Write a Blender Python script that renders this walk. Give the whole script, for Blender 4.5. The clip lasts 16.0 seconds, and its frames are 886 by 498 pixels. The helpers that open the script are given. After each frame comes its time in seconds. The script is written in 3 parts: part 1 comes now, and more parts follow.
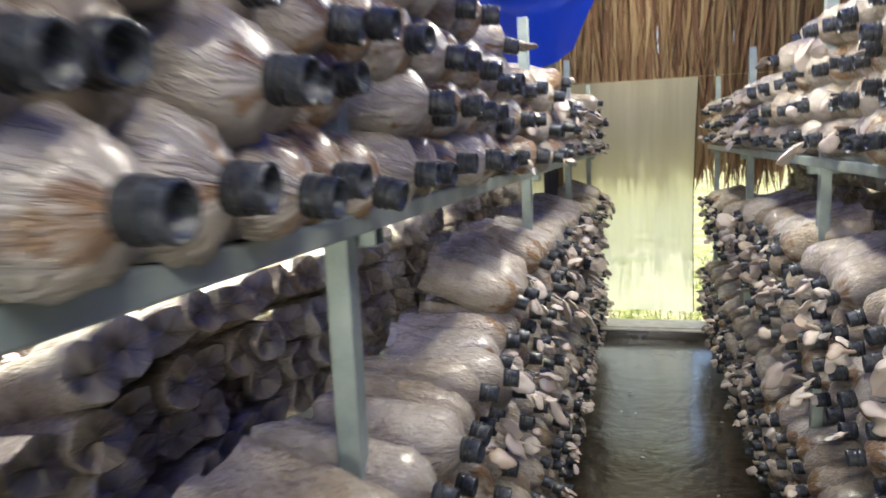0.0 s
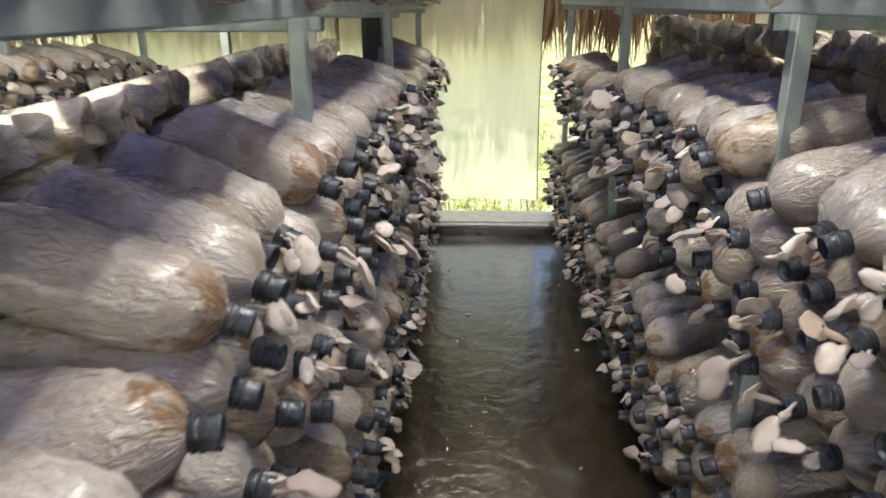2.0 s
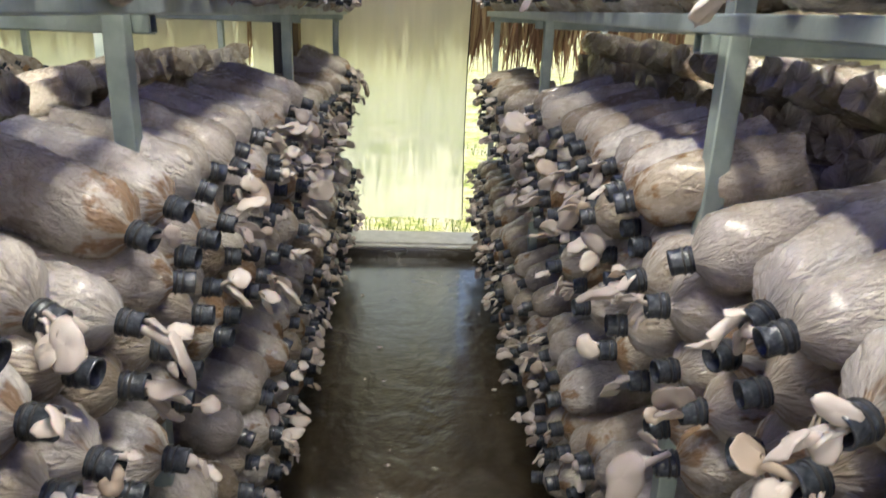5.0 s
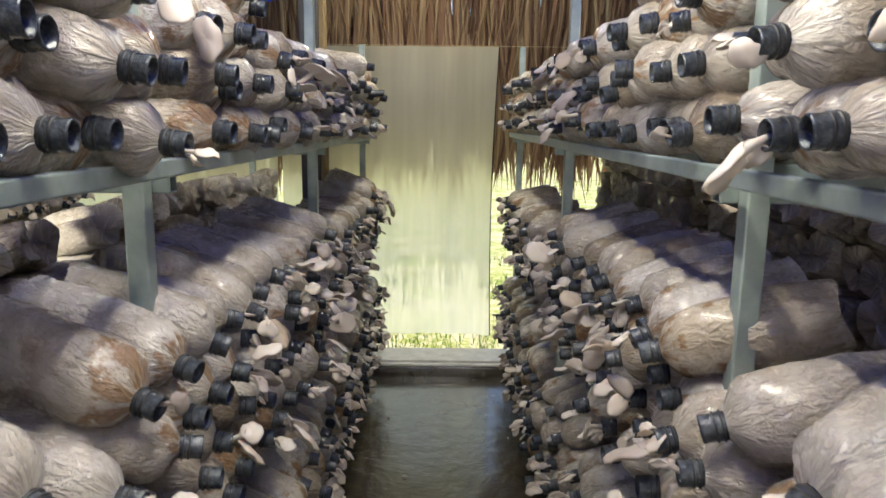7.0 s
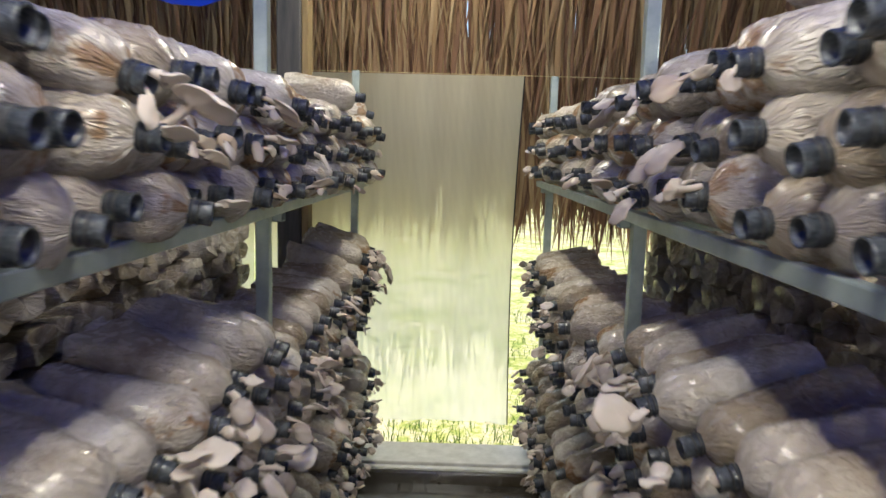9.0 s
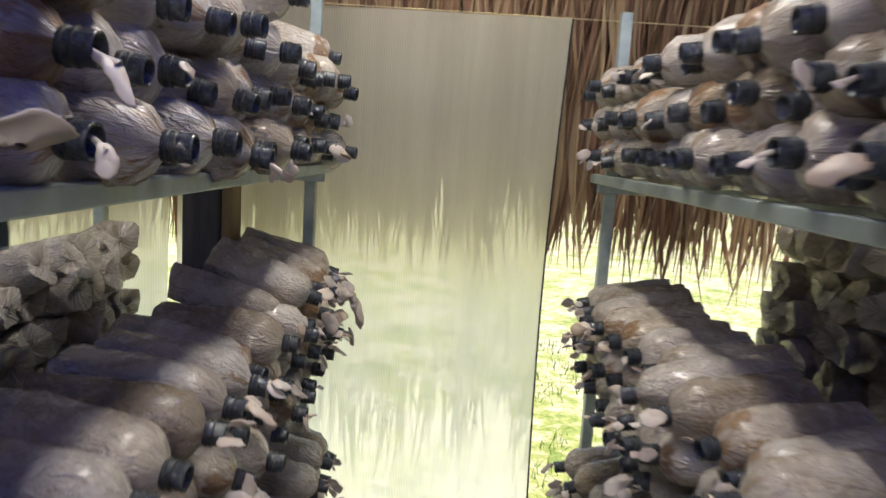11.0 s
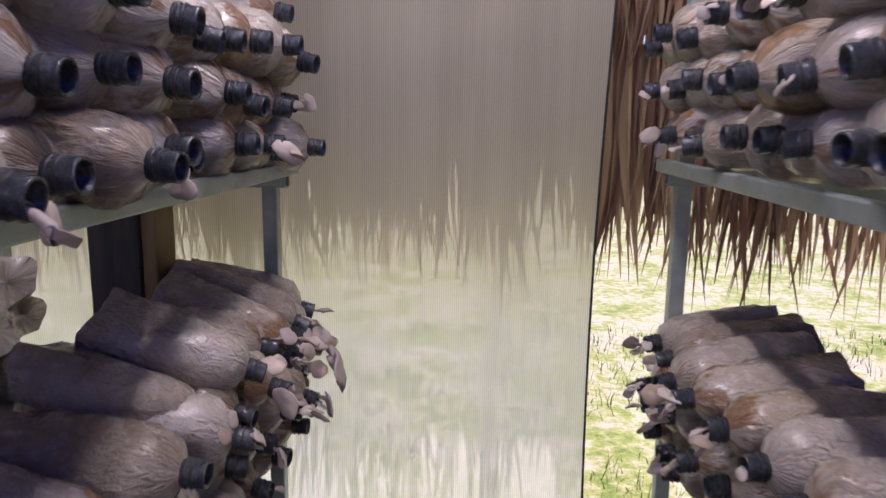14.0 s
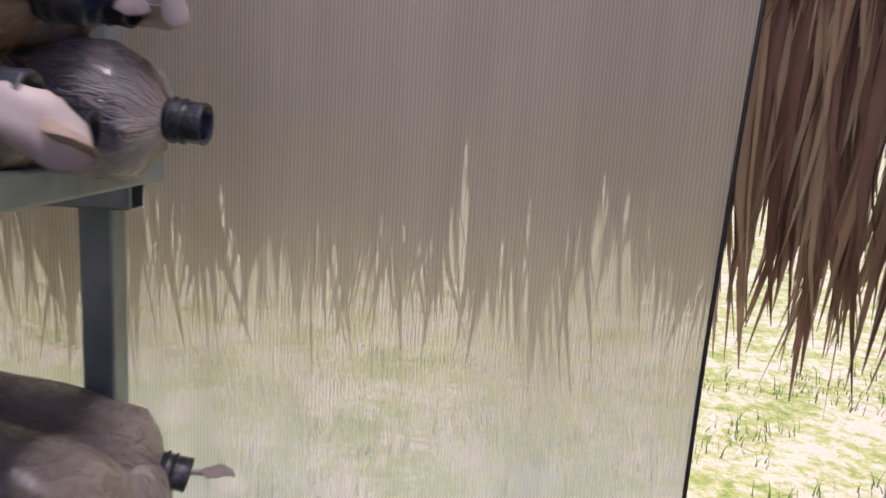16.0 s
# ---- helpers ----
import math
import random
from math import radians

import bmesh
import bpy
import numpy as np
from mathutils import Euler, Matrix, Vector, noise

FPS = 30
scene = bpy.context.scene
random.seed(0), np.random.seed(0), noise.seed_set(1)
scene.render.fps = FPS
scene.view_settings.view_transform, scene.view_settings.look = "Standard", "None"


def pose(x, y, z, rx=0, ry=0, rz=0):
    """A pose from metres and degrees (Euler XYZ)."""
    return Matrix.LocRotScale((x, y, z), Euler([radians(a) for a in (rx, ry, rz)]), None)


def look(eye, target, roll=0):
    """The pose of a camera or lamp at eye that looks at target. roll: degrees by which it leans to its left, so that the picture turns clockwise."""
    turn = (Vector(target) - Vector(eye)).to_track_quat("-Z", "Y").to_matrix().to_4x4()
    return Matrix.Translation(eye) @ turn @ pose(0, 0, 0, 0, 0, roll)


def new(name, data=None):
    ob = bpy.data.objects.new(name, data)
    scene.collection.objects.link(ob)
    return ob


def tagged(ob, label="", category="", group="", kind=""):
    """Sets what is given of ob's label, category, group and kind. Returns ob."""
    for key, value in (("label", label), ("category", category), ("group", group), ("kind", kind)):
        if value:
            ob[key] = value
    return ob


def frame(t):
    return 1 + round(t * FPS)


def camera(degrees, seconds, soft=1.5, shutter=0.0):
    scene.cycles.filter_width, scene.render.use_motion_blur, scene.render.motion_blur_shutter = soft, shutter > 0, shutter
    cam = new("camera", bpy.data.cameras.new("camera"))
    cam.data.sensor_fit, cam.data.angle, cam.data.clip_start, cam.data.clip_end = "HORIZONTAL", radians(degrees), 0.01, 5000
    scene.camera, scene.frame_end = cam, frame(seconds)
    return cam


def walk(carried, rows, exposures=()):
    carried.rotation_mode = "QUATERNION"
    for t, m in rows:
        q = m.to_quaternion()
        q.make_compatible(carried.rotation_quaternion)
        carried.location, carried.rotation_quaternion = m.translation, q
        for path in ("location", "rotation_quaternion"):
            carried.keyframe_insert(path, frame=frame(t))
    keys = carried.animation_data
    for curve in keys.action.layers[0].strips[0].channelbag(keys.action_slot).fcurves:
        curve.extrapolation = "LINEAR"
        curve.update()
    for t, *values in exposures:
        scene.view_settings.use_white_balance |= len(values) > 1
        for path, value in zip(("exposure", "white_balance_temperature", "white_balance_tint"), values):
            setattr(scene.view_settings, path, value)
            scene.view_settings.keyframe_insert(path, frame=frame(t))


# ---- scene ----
cam = camera(64.2, 16.0, shutter=0.5)
PATH = [
    (0, (-0.014, 0.033, 1.519), (-0.553, 1.936, 1.22), -2.5),
    (0.5, (-0.043, 0.345, 1.471), (-0.495, 2.259, 1.107), -4.4),
    (1, (-0.007, 0.609, 1.456), (-0.437, 2.496, 0.952), -4.4),
    (1.5, (-0.042, 0.851, 1.435), (-0.35, 2.729, 0.82), -3.1),
    (2, (-0.057, 1.079, 1.432), (-0.139, 2.961, 0.76), -0.3),
    (2.5, (-0.028, 1.217, 1.418), (-0.084, 3.073, 0.677), 0.7),
    (3, (-0.014, 1.286, 1.376), (-0.154, 3.09, 0.524), 0.2),
    (3.5, (0.0, 1.297, 1.367), (-0.158, 3.072, 0.459), 0.2),
    (4, (0.005, 1.308, 1.369), (-0.109, 3.091, 0.469), 0.5),
    (4.5, (0.04, 1.341, 1.396), (0.053, 3.182, 0.614), 1.5),
    (5, (0.054, 1.351, 1.424), (0.146, 3.242, 0.779), 2.1),
    (5.2, (0.057, 1.351, 1.431), (0.159, 3.255, 0.828), 2.2),
    (7.5, (0.075, 1.452, 1.521), (0.052, 3.424, 1.19), 0.4),
    (8, (0.032, 1.658, 1.547), (-0.003, 3.634, 1.24), 0.3),
    (8.5, (0.06, 1.901, 1.531), (0.022, 3.881, 1.252), 0.1),
    (8.7, (0.073, 2.03, 1.548), (0.039, 4.011, 1.273), 0.6),
    (10.8, (0.056, 3.281, 1.457), (0.048, 5.262, 1.184), 3.6),
    (11, (0.029, 3.395, 1.469), (0.022, 5.374, 1.184), 3.6),
    (11.5, (-0.005, 3.604, 1.471), (-0.018, 5.58, 1.159), 3.4),
    (12, (0.017, 3.725, 1.484), (-0.004, 5.698, 1.16), 2.7),
    (12.5, (0.038, 3.783, 1.492), (0.0, 5.756, 1.163), 1.9),
    (13, (0.057, 3.827, 1.494), (-0.005, 5.799, 1.161), 1.2),
    (13.5, (0.09, 3.89, 1.497), (0.003, 5.861, 1.151), 1.0),
    (14, (0.076, 3.994, 1.495), (-0.027, 5.96, 1.135), 0.8),
    (14.5, (0.0, 4.202, 1.489), (-0.083, 6.152, 1.103), 1.3),
    (15, (-0.047, 4.393, 1.474), (-0.098, 6.337, 1.077), 2.3),
    (15.5, (-0.069, 4.658, 1.474), (-0.048, 6.58, 1.079), 3.7),
    (16, (-0.053, 4.831, 1.455), (-0.024, 6.769, 1.09), 3.7),
]
walk(cam, [(t, look(eye, target, roll)) for t, eye, target, roll in PATH], [(0.0, 0.80, 6500, 10), (5.2, 0.80, 6500, 10), (7.3, 0.58, 6500, 10), (8.7, 0.70, 6500, 10), (10.8, 0.74, 6300, 14), (12.0, 0.44, 5850, 40), (16.0, 0.34, 5850, 40)])

# ---- world, sun, lamp ----
SUN_EL, SUN_AZ = 70.0, 12.0          # degrees: height, and turn from +y towards +x
world = bpy.data.worlds.new("world")
scene.world = world
world.use_nodes = True
wn = world.node_tree
sky = wn.nodes.new("ShaderNodeTexSky")
sky.sky_type = "NISHITA"
sky.sun_disc = False
sky.sun_elevation = radians(SUN_EL)
sky.sun_rotation = radians(SUN_AZ)
wn.links.new(sky.outputs[0], wn.nodes["Background"].inputs[0])
wn.nodes["Background"].inputs[1].default_value = 0.15
sun = new("sun", bpy.data.lights.new("sun", "SUN"))
sun.data.energy, sun.data.angle, sun.data.color = 4.4, radians(0.5), (1.0, 0.95, 0.86)
ce = math.cos(radians(SUN_EL))
SUN_FROM = Vector((ce * math.sin(radians(SUN_AZ)), ce * math.cos(radians(SUN_AZ)), math.sin(radians(SUN_EL))))
sun.matrix_world = look(SUN_FROM * 30, (0, 0, 0))
# unseen tube lamps added to light the racks and curtain: place and watts
ADDED_TUBES = ((0.38, -0.30, 2.40, 13.0), (0.02, 2.10, 2.44, 20.0), (0.00, 4.80, 2.75, 19.0), (-1.60, 1.90, 1.98, 105.0), (1.76, 3.00, 1.96, 105.0))
for tx, ty, tz, watts in ADDED_TUBES:
    lamp = new("added_tube_light", bpy.data.lights.new("added_tube_light", "AREA"))
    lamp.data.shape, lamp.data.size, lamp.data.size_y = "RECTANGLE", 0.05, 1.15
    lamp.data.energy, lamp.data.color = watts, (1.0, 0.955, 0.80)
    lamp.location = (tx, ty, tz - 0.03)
# fill light added behind the walk's start, as daylight from an assumed doorway
rear_fill_light = new("rear_fill_light", bpy.data.lights.new("rear_fill_light", "AREA"))
rear_fill_light.data.shape, rear_fill_light.data.size, rear_fill_light.data.size_y = "RECTANGLE", 1.5, 2.0
rear_fill_light.data.energy, rear_fill_light.data.color = 55.0, (1.0, 0.96, 0.84)
rear_fill_light.matrix_world = look((-0.45, -2.96, 1.08), (-0.45, 0.0, 1.08))


# ---- materials ----
class Mat:
    """A node material with a few short ways to add nodes."""

    def __init__(self, name, rough=0.6, metal=0.0):
        self.m = bpy.data.materials.new(name)
        self.m.use_nodes = True
        self.t = self.m.node_tree
        self.b = self.t.nodes["Principled BSDF"]
        self.b.inputs["Roughness"].default_value = rough
        self.b.inputs["Metallic"].default_value = metal

    def n(self, kind, **values):
        node = self.t.nodes.new(kind)
        for k, v in values.items():
            node.inputs[k.replace("_", " ")].default_value = v
        return node

    def link(self, a, b):
        self.t.links.new(a, b)

    def coords(self, which="Object", scale=(1, 1, 1)):
        tc = self.n("ShaderNodeTexCoord")
        mp = self.n("ShaderNodeMapping")
        mp.inputs["Scale"].default_value = scale
        self.link(tc.outputs[which], mp.inputs["Vector"])
        return mp.outputs[0]

    def noise(self, vec, scale, detail=4.0, rough=0.6, dist=0.0):
        nd = self.n("ShaderNodeTexNoise", Scale=scale, Detail=detail, Roughness=rough, Distortion=dist)
        if vec:
            self.link(vec, nd.inputs["Vector"])
        return nd.outputs[0]

    def ramp(self, fac, stops):
        r = self.n("ShaderNodeValToRGB")
        els = r.color_ramp.elements
        while len(els) < len(stops):
            els.new(0.5)
        for e, (p, c) in zip(els, stops):
            e.position = p
            e.color = (*c, 1) if len(c) == 3 else c
        self.link(fac, r.inputs[0])
        return r.outputs[0]

    def mix(self, fac, a, b, blend="MIX"):
        mx = self.n("ShaderNodeMix")
        mx.data_type, mx.blend_type = "RGBA", blend
        for sock, v in ((mx.inputs["Factor"], fac), (mx.inputs["A"], a), (mx.inputs["B"], b)):
            s = [i for i in mx.inputs if i.name == sock.name and i.type == ("VALUE" if sock.name == "Factor" else "RGBA")][0]
            if isinstance(v, bpy.types.NodeSocket):
                self.link(v, s)
            else:
                s.default_value = v if isinstance(v, (int, float)) else (*v, 1)
        return [o for o in mx.outputs if o.type == "RGBA"][0]

    def math(self, op, a, b=0.0):
        mt = self.n("ShaderNodeMath")
        mt.operation = op
        for i, v in enumerate((a, b)):
            if isinstance(v, bpy.types.NodeSocket):
                self.link(v, mt.inputs[i])
            else:
                mt.inputs[i].default_value = v
        return mt.outputs[0]

    def bump(self, h, strength=0.3, dist=0.01):
        bp = self.n("ShaderNodeBump", Strength=strength, Distance=dist)
        self.link(h, bp.inputs["Height"])
        self.link(bp.outputs[0], self.b.inputs["Normal"])

    def color(self, sock):
        self.link(sock, self.b.inputs["Base Color"])

    def rough(self, sock):
        self.link(sock, self.b.inputs["Roughness"])


def plain(name, c1, c2, scale=8.0, rough=0.6, metal=0.0, bump=0.2, dist=0.003, stretch=(1, 1, 1)):
    k = Mat(name, rough, metal)
    v = k.coords("Object", stretch)
    f = k.noise(v, scale)
    k.color(k.ramp(f, [(0.3, c1), (0.7, c2)]))
    g = k.noise(v, scale * 9)
    k.rough(k.math("ADD", k.math("MULTIPLY", g, 0.25), rough - 0.12))
    k.bump(g, bump, dist)
    return k.m


def bag_material():
    k = Mat("bag_plastic", 0.35)
    uv = k.n("ShaderNodeUVMap")
    sep = k.n("ShaderNodeSeparateXYZ")
    k.link(uv.outputs[0], sep.inputs[0])
    at = k.n("ShaderNodeAttribute")
    at.attribute_name = "rnd"
    oi = k.n("ShaderNodeObjectInfo")
    rnd = k.math("FRACT", k.math("ADD", at.outputs["Fac"], oi.outputs["Random"]))
    off = k.n("ShaderNodeCombineXYZ")
    k.link(k.math("MULTIPLY", rnd, 37.0), off.inputs[2])
    pos = k.n("ShaderNodeVectorMath")
    k.link(uv.outputs[0], pos.inputs[0])
    k.link(off.outputs[0], pos.inputs[1])
    v = pos.outputs[0]
    blot = k.noise(v, 2.6, 5.0, 0.65, 0.6)
    fine = k.noise(v, 11.0, 4.0, 0.6)
    base = k.ramp(blot, [(0.20, (0.30, 0.235, 0.17)), (0.38, (0.50, 0.445, 0.37)), (0.52, (0.63, 0.59, 0.53)), (0.75, (0.73, 0.71, 0.67))])
    tone = k.ramp(rnd, [(0.0, (0.42, 0.35, 0.27)), (0.10, (0.76, 0.70, 0.62)), (0.35, (0.93, 0.91, 0.89)), (0.75, (1.0, 0.99, 0.985)), (1.0, (0.88, 0.80, 0.68))])
    base = k.mix(1.0, base, tone, "MULTIPLY")
    # brown juice stains gathered at the shoulder
    near = k.math("MULTIPLY", k.math("SUBTRACT", sep.outputs[0], 0.72), 4.0)
    st = k.math("ADD", near, k.math("MULTIPLY", k.math("SUBTRACT", k.noise(v, 4.0, 4.0), 0.57), 6.0))
    st = k.math("ADD", st, k.math("MULTIPLY", k.math("SUBTRACT", rnd, 0.75), 1.8))
    stain = k.ramp(st, [(0.40, (0, 0, 0)), (0.80, (1, 1, 1))])
    base = k.mix(k.math("MULTIPLY", stain, 0.8), base, (0.26, 0.125, 0.035))
    base = k.mix(k.math("MULTIPLY", fine, 0.14), base, (0.34, 0.28, 0.22))
    # crinkled film: sharp creases over soft dents
    mp = k.n("ShaderNodeMapping")
    mp.inputs["Scale"].default_value = (0.75, 1.5, 1.0)
    mp.inputs["Rotation"].default_value = (0, 0, 0.35)
    k.link(v, mp.inputs["Vector"])
    ridge = k.n("ShaderNodeTexNoise", Scale=13.0, Detail=4.0, Roughness=0.6, Distortion=0.9)
    ridge.noise_type = "RIDGED_MULTIFRACTAL"
    k.link(mp.outputs[0], ridge.inputs["Vector"])
    rid = k.math("ADD", k.math("MULTIPLY", ridge.outputs[0], 0.5), k.math("MULTIPLY", k.noise(mp.outputs[0], 17.0, 4.0, 0.6, 1.0), 1.0))
    k.color(base)
    k.bump(rid, 1.0, 0.016)
    k.rough(k.math("ADD", k.math("MULTIPLY", fine, 0.30), 0.11))
    k.b.inputs["Coat Weight"].default_value = 0.4
    k.b.inputs["Coat Roughness"].default_value = 0.2
    return k.m


def curtain_material():
    k = Mat("shade_cloth", 0.7)
    v = k.coords("Object", (1, 1, 1))
    blot = k.noise(v, 1.3, 3.0)
    col = k.ramp(blot, [(0.3, (0.80, 0.785, 0.61)), (0.7, (0.88, 0.87, 0.73))])
    k.color(col)
    w = k.n("ShaderNodeTexWave", Scale=52.0, Distortion=0.15)
    w.wave_type, w.bands_direction = "BANDS", "X"
    k.link(v, w.inputs["Vector"])
    tr = k.n("ShaderNodeBsdfTranslucent")
    k.link(col, tr.inputs[0])
    cl = k.n("ShaderNodeBsdfTransparent")
    m1 = k.n("ShaderNodeMixShader")
    m1.inputs[0].default_value = 0.62
    k.link(k.b.outputs[0], m1.inputs[1])
    k.link(tr.outputs[0], m1.inputs[2])
    band = k.noise(k.coords("Object", (5.0, 1.0, 0.25)), 1.6, 4.0, 0.6)
    m2 = k.n("ShaderNodeMixShader")
    k.link(k.math("ADD", k.math("MULTIPLY", w.outputs["Fac"], 0.20), k.math("MULTIPLY", k.math("SUBTRACT", band, 0.25), 0.50)), m2.inputs[0])
    k.link(m1.outputs[0], m2.inputs[1])
    k.link(cl.outputs[0], m2.inputs[2])
    k.link(m2.outputs[0], k.t.nodes["Material Output"].inputs["Surface"])
    return k.m


def sheet_material(name, c, share):
    k = Mat(name, 0.45)
    v = k.coords("Object")
    f = k.noise(v, 3.0)
    col = k.ramp(f, [(0.3, tuple(a * 0.8 for a in c)), (0.7, c)])
    k.color(col)
    tr = k.n("ShaderNodeBsdfTranslucent")
    k.link(col, tr.inputs[0])
    m1 = k.n("ShaderNodeMixShader")
    m1.inputs[0].default_value = share
    k.link(k.b.outputs[0], m1.inputs[1])
    k.link(tr.outputs[0], m1.inputs[2])
    k.link(m1.outputs[0], k.t.nodes["Material Output"].inputs["Surface"])
    k.bump(k.noise(v, 14.0), 0.3, 0.02)
    return k.m


def floor_material():
    k = Mat("wet_concrete", 0.3)
    k.b.inputs["Coat Weight"].default_value = 0.85
    k.b.inputs["Coat Roughness"].default_value = 0.13
    v = k.coords("Object")
    big = k.noise(v, 1.6, 5.0, 0.6, 0.4)
    mid = k.noise(v, 9.0, 5.0, 0.65)
    grit = k.noise(v, 70.0, 3.0)
    col = k.ramp(big, [(0.3, (0.020, 0.015, 0.009)), (0.55, (0.040, 0.030, 0.017)), (0.8, (0.075, 0.057, 0.035))])
    col = k.mix(k.math("MULTIPLY", mid, 0.5), col, (0.040, 0.034, 0.025))
    k.color(col)
    k.rough(k.ramp(k.math("ADD", k.math("MULTIPLY", big, 0.6), k.math("MULTIPLY", mid, 0.4)), [(0.38, (0.08,) * 3), (0.62, (0.28,) * 3)]))
    k.bump(k.math("ADD", k.math("ADD", k.noise(v, 22.0, 4.0, 0.6), k.math("MULTIPLY", k.noise(v, 7.0, 3.0, 0.5, 0.8), 2.2)), k.math("MULTIPLY", grit, 0.25)), 0.40, 0.014)
    return k.m


def thatch_material():
    k = Mat("dry_palm_leaf", 0.75)
    at = k.n("ShaderNodeAttribute")
    at.attribute_name = "rnd"
    v = k.coords("Object", (30, 30, 2.5))
    f = k.noise(v, 2.0)
    c = k.ramp(at.outputs["Fac"], [(0.0, (0.13, 0.065, 0.042)), (0.3, (0.30, 0.165, 0.105)), (0.7, (0.43, 0.29, 0.16)), (1.0, (0.58, 0.45, 0.27))])
    c = k.mix(k.math("MULTIPLY", f, 0.5), c, (0.15, 0.085, 0.05))
    k.color(c)
    tr = k.n("ShaderNodeBsdfTranslucent")
    k.link(c, tr.inputs[0])
    m1 = k.n("ShaderNodeMixShader")
    m1.inputs[0].default_value = 0.25
    k.link(k.b.outputs[0], m1.inputs[1])
    k.link(tr.outputs[0], m1.inputs[2])
    k.link(m1.outputs[0], k.t.nodes["Material Output"].inputs["Surface"])
    return k.m


def ground_material():
    k = Mat("grass_ground", 0.9)
    v = k.coords("Object")
    a = k.noise(v, 2.2, 5.0, 0.7)
    b = k.noise(v, 18.0, 4.0, 0.7)
    c = k.ramp(k.math("ADD", k.math("MULTIPLY", a, 0.5), k.math("MULTIPLY", b, 0.5)), [(0.36, (0.14, 0.22, 0.03)), (0.46, (0.32, 0.35, 0.08)), (0.56, (0.54, 0.49, 0.32)), (0.70, (0.46, 0.35, 0.23))])
    k.color(c)
    k.bump(b, 0.8, 0.03)
    return k.m


def mushroom_material():
    k = Mat("oyster_mushroom", 0.5)
    at = k.n("ShaderNodeAttribute")
    at.attribute_name = "rnd"
    oi = k.n("ShaderNodeObjectInfo")
    rnd = k.math("FRACT", k.math("ADD", at.outputs["Fac"], oi.outputs["Random"]))
    c = k.ramp(rnd, [(0.0, (0.26, 0.22, 0.20)), (0.3, (0.42, 0.37, 0.335)), (0.8, (0.61, 0.55, 0.485)), (1.0, (0.36, 0.28, 0.20))])
    f = k.noise(k.coords("Object"), 60.0)
    c = k.mix(k.math("MULTIPLY", f, 0.3), c, (0.45, 0.36, 0.30))
    k.color(c)
    k.b.inputs["Subsurface Weight"].default_value = 0.15
    k.b.inputs["Subsurface Radius"].default_value = (0.01, 0.006, 0.004)
    k.bump(f, 0.15, 0.002)
    return k.m


BAG = bag_material()
def ring_material():
    k = Mat("ring_plastic", 0.2)
    v = k.coords("Object")
    f = k.noise(v, 70.0, 4.0, 0.7)
    k.color(k.ramp(f, [(0.35, (0.018, 0.021, 0.027)), (0.55, (0.042, 0.049, 0.060)), (0.75, (0.10, 0.115, 0.13))]))
    k.rough(k.ramp(f, [(0.3, (0.12,) * 3), (0.7, (0.26,) * 3)]))
    k.bump(k.noise(v, 160.0, 3.0), 0.5, 0.004)
    return k.m


RING = ring_material()
BAND = plain("rubber", (0.010, 0.010, 0.011), (0.02, 0.02, 0.02), 60, 0.5)
HOLE = plain("plug_wadding", (0.012, 0.010, 0.008), (0.05, 0.04, 0.03), 90, 0.9)
SHROOM = mushroom_material()
STEEL = plain("galvanised_steel", (0.25, 0.31, 0.30), (0.40, 0.465, 0.445), 14, 0.42, 0.35, 0.12, 0.001)
CURTAIN = curtain_material()
TARP = sheet_material("blue_tarpaulin", (0.012, 0.06, 0.62), 0.32)
SIDE = sheet_material("side_cloth", (0.82, 0.79, 0.64), 0.8)
FLOOR = floor_material()
THATCH = thatch_material()
GROUND = ground_material()
# pale colour that stands for shine on the wet kerb
KERB_SHINE = plain("kerb_shine", (0.52, 0.51, 0.47), (0.74, 0.73, 0.69), 12, 0.6, 0, 0.4, 0.004)
TIMBER = plain("dark_timber", (0.055, 0.055, 0.060), (0.12, 0.11, 0.105), 5, 0.7, 0, 0.5, 0.004, (6, 6, 0.6))
RAW = plain("raw_timber", (0.22, 0.15, 0.07), (0.36, 0.26, 0.13), 5, 0.75, 0, 0.4, 0.003, (6, 6, 0.6))
BAMBOO = plain("bamboo", (0.22, 0.16, 0.09), (0.38, 0.29, 0.17), 6, 0.6, 0, 0.3, 0.003, (0.5, 6, 6))
CORD = plain("cord", (0.5, 0.42, 0.2), (0.6, 0.5, 0.3), 30, 0.7)
GRASS = plain("grass_blade", (0.07, 0.16, 0.02), (0.20, 0.34, 0.06), 3, 0.6)
# glow of the added tube lamps
GLASS = Mat("bulb_glow", 0.3)
GLASS.b.inputs["Emission Color"].default_value = (1, 0.95, 0.88, 1)
GLASS.b.inputs["Emission Strength"].default_value = 4.0
GLASS = GLASS.m
SOCKET = plain("socket_plastic", (0.5, 0.5, 0.5), (0.6, 0.6, 0.6), 20, 0.4)


# ---- mesh helpers ----
def part(name, bm, material, parent=None, label=""):
    me = bpy.data.meshes.new(name)
    bm.to_mesh(me)
    bm.free()
    me.materials.append(material)
    ob = new(name, me)
    if parent:
        ob.parent = parent
    if label:
        tagged(ob, label)
    return ob


def empty(name, loc=(0, 0, 0)):
    ob = new(name)
    ob.location = loc
    return ob


def box(lo, hi, bevel=0.0):
    bm = bmesh.new()
    lo, hi = Vector(lo), Vector(hi)
    bmesh.ops.create_cube(bm, size=1, matrix=Matrix.Translation((lo + hi) / 2) @ Matrix.Diagonal((*(hi - lo), 1)))
    if bevel:
        bmesh.ops.bevel(bm, geom=bm.edges[:], offset=bevel, segments=2, affect="EDGES", profile=0.5)
    return bm


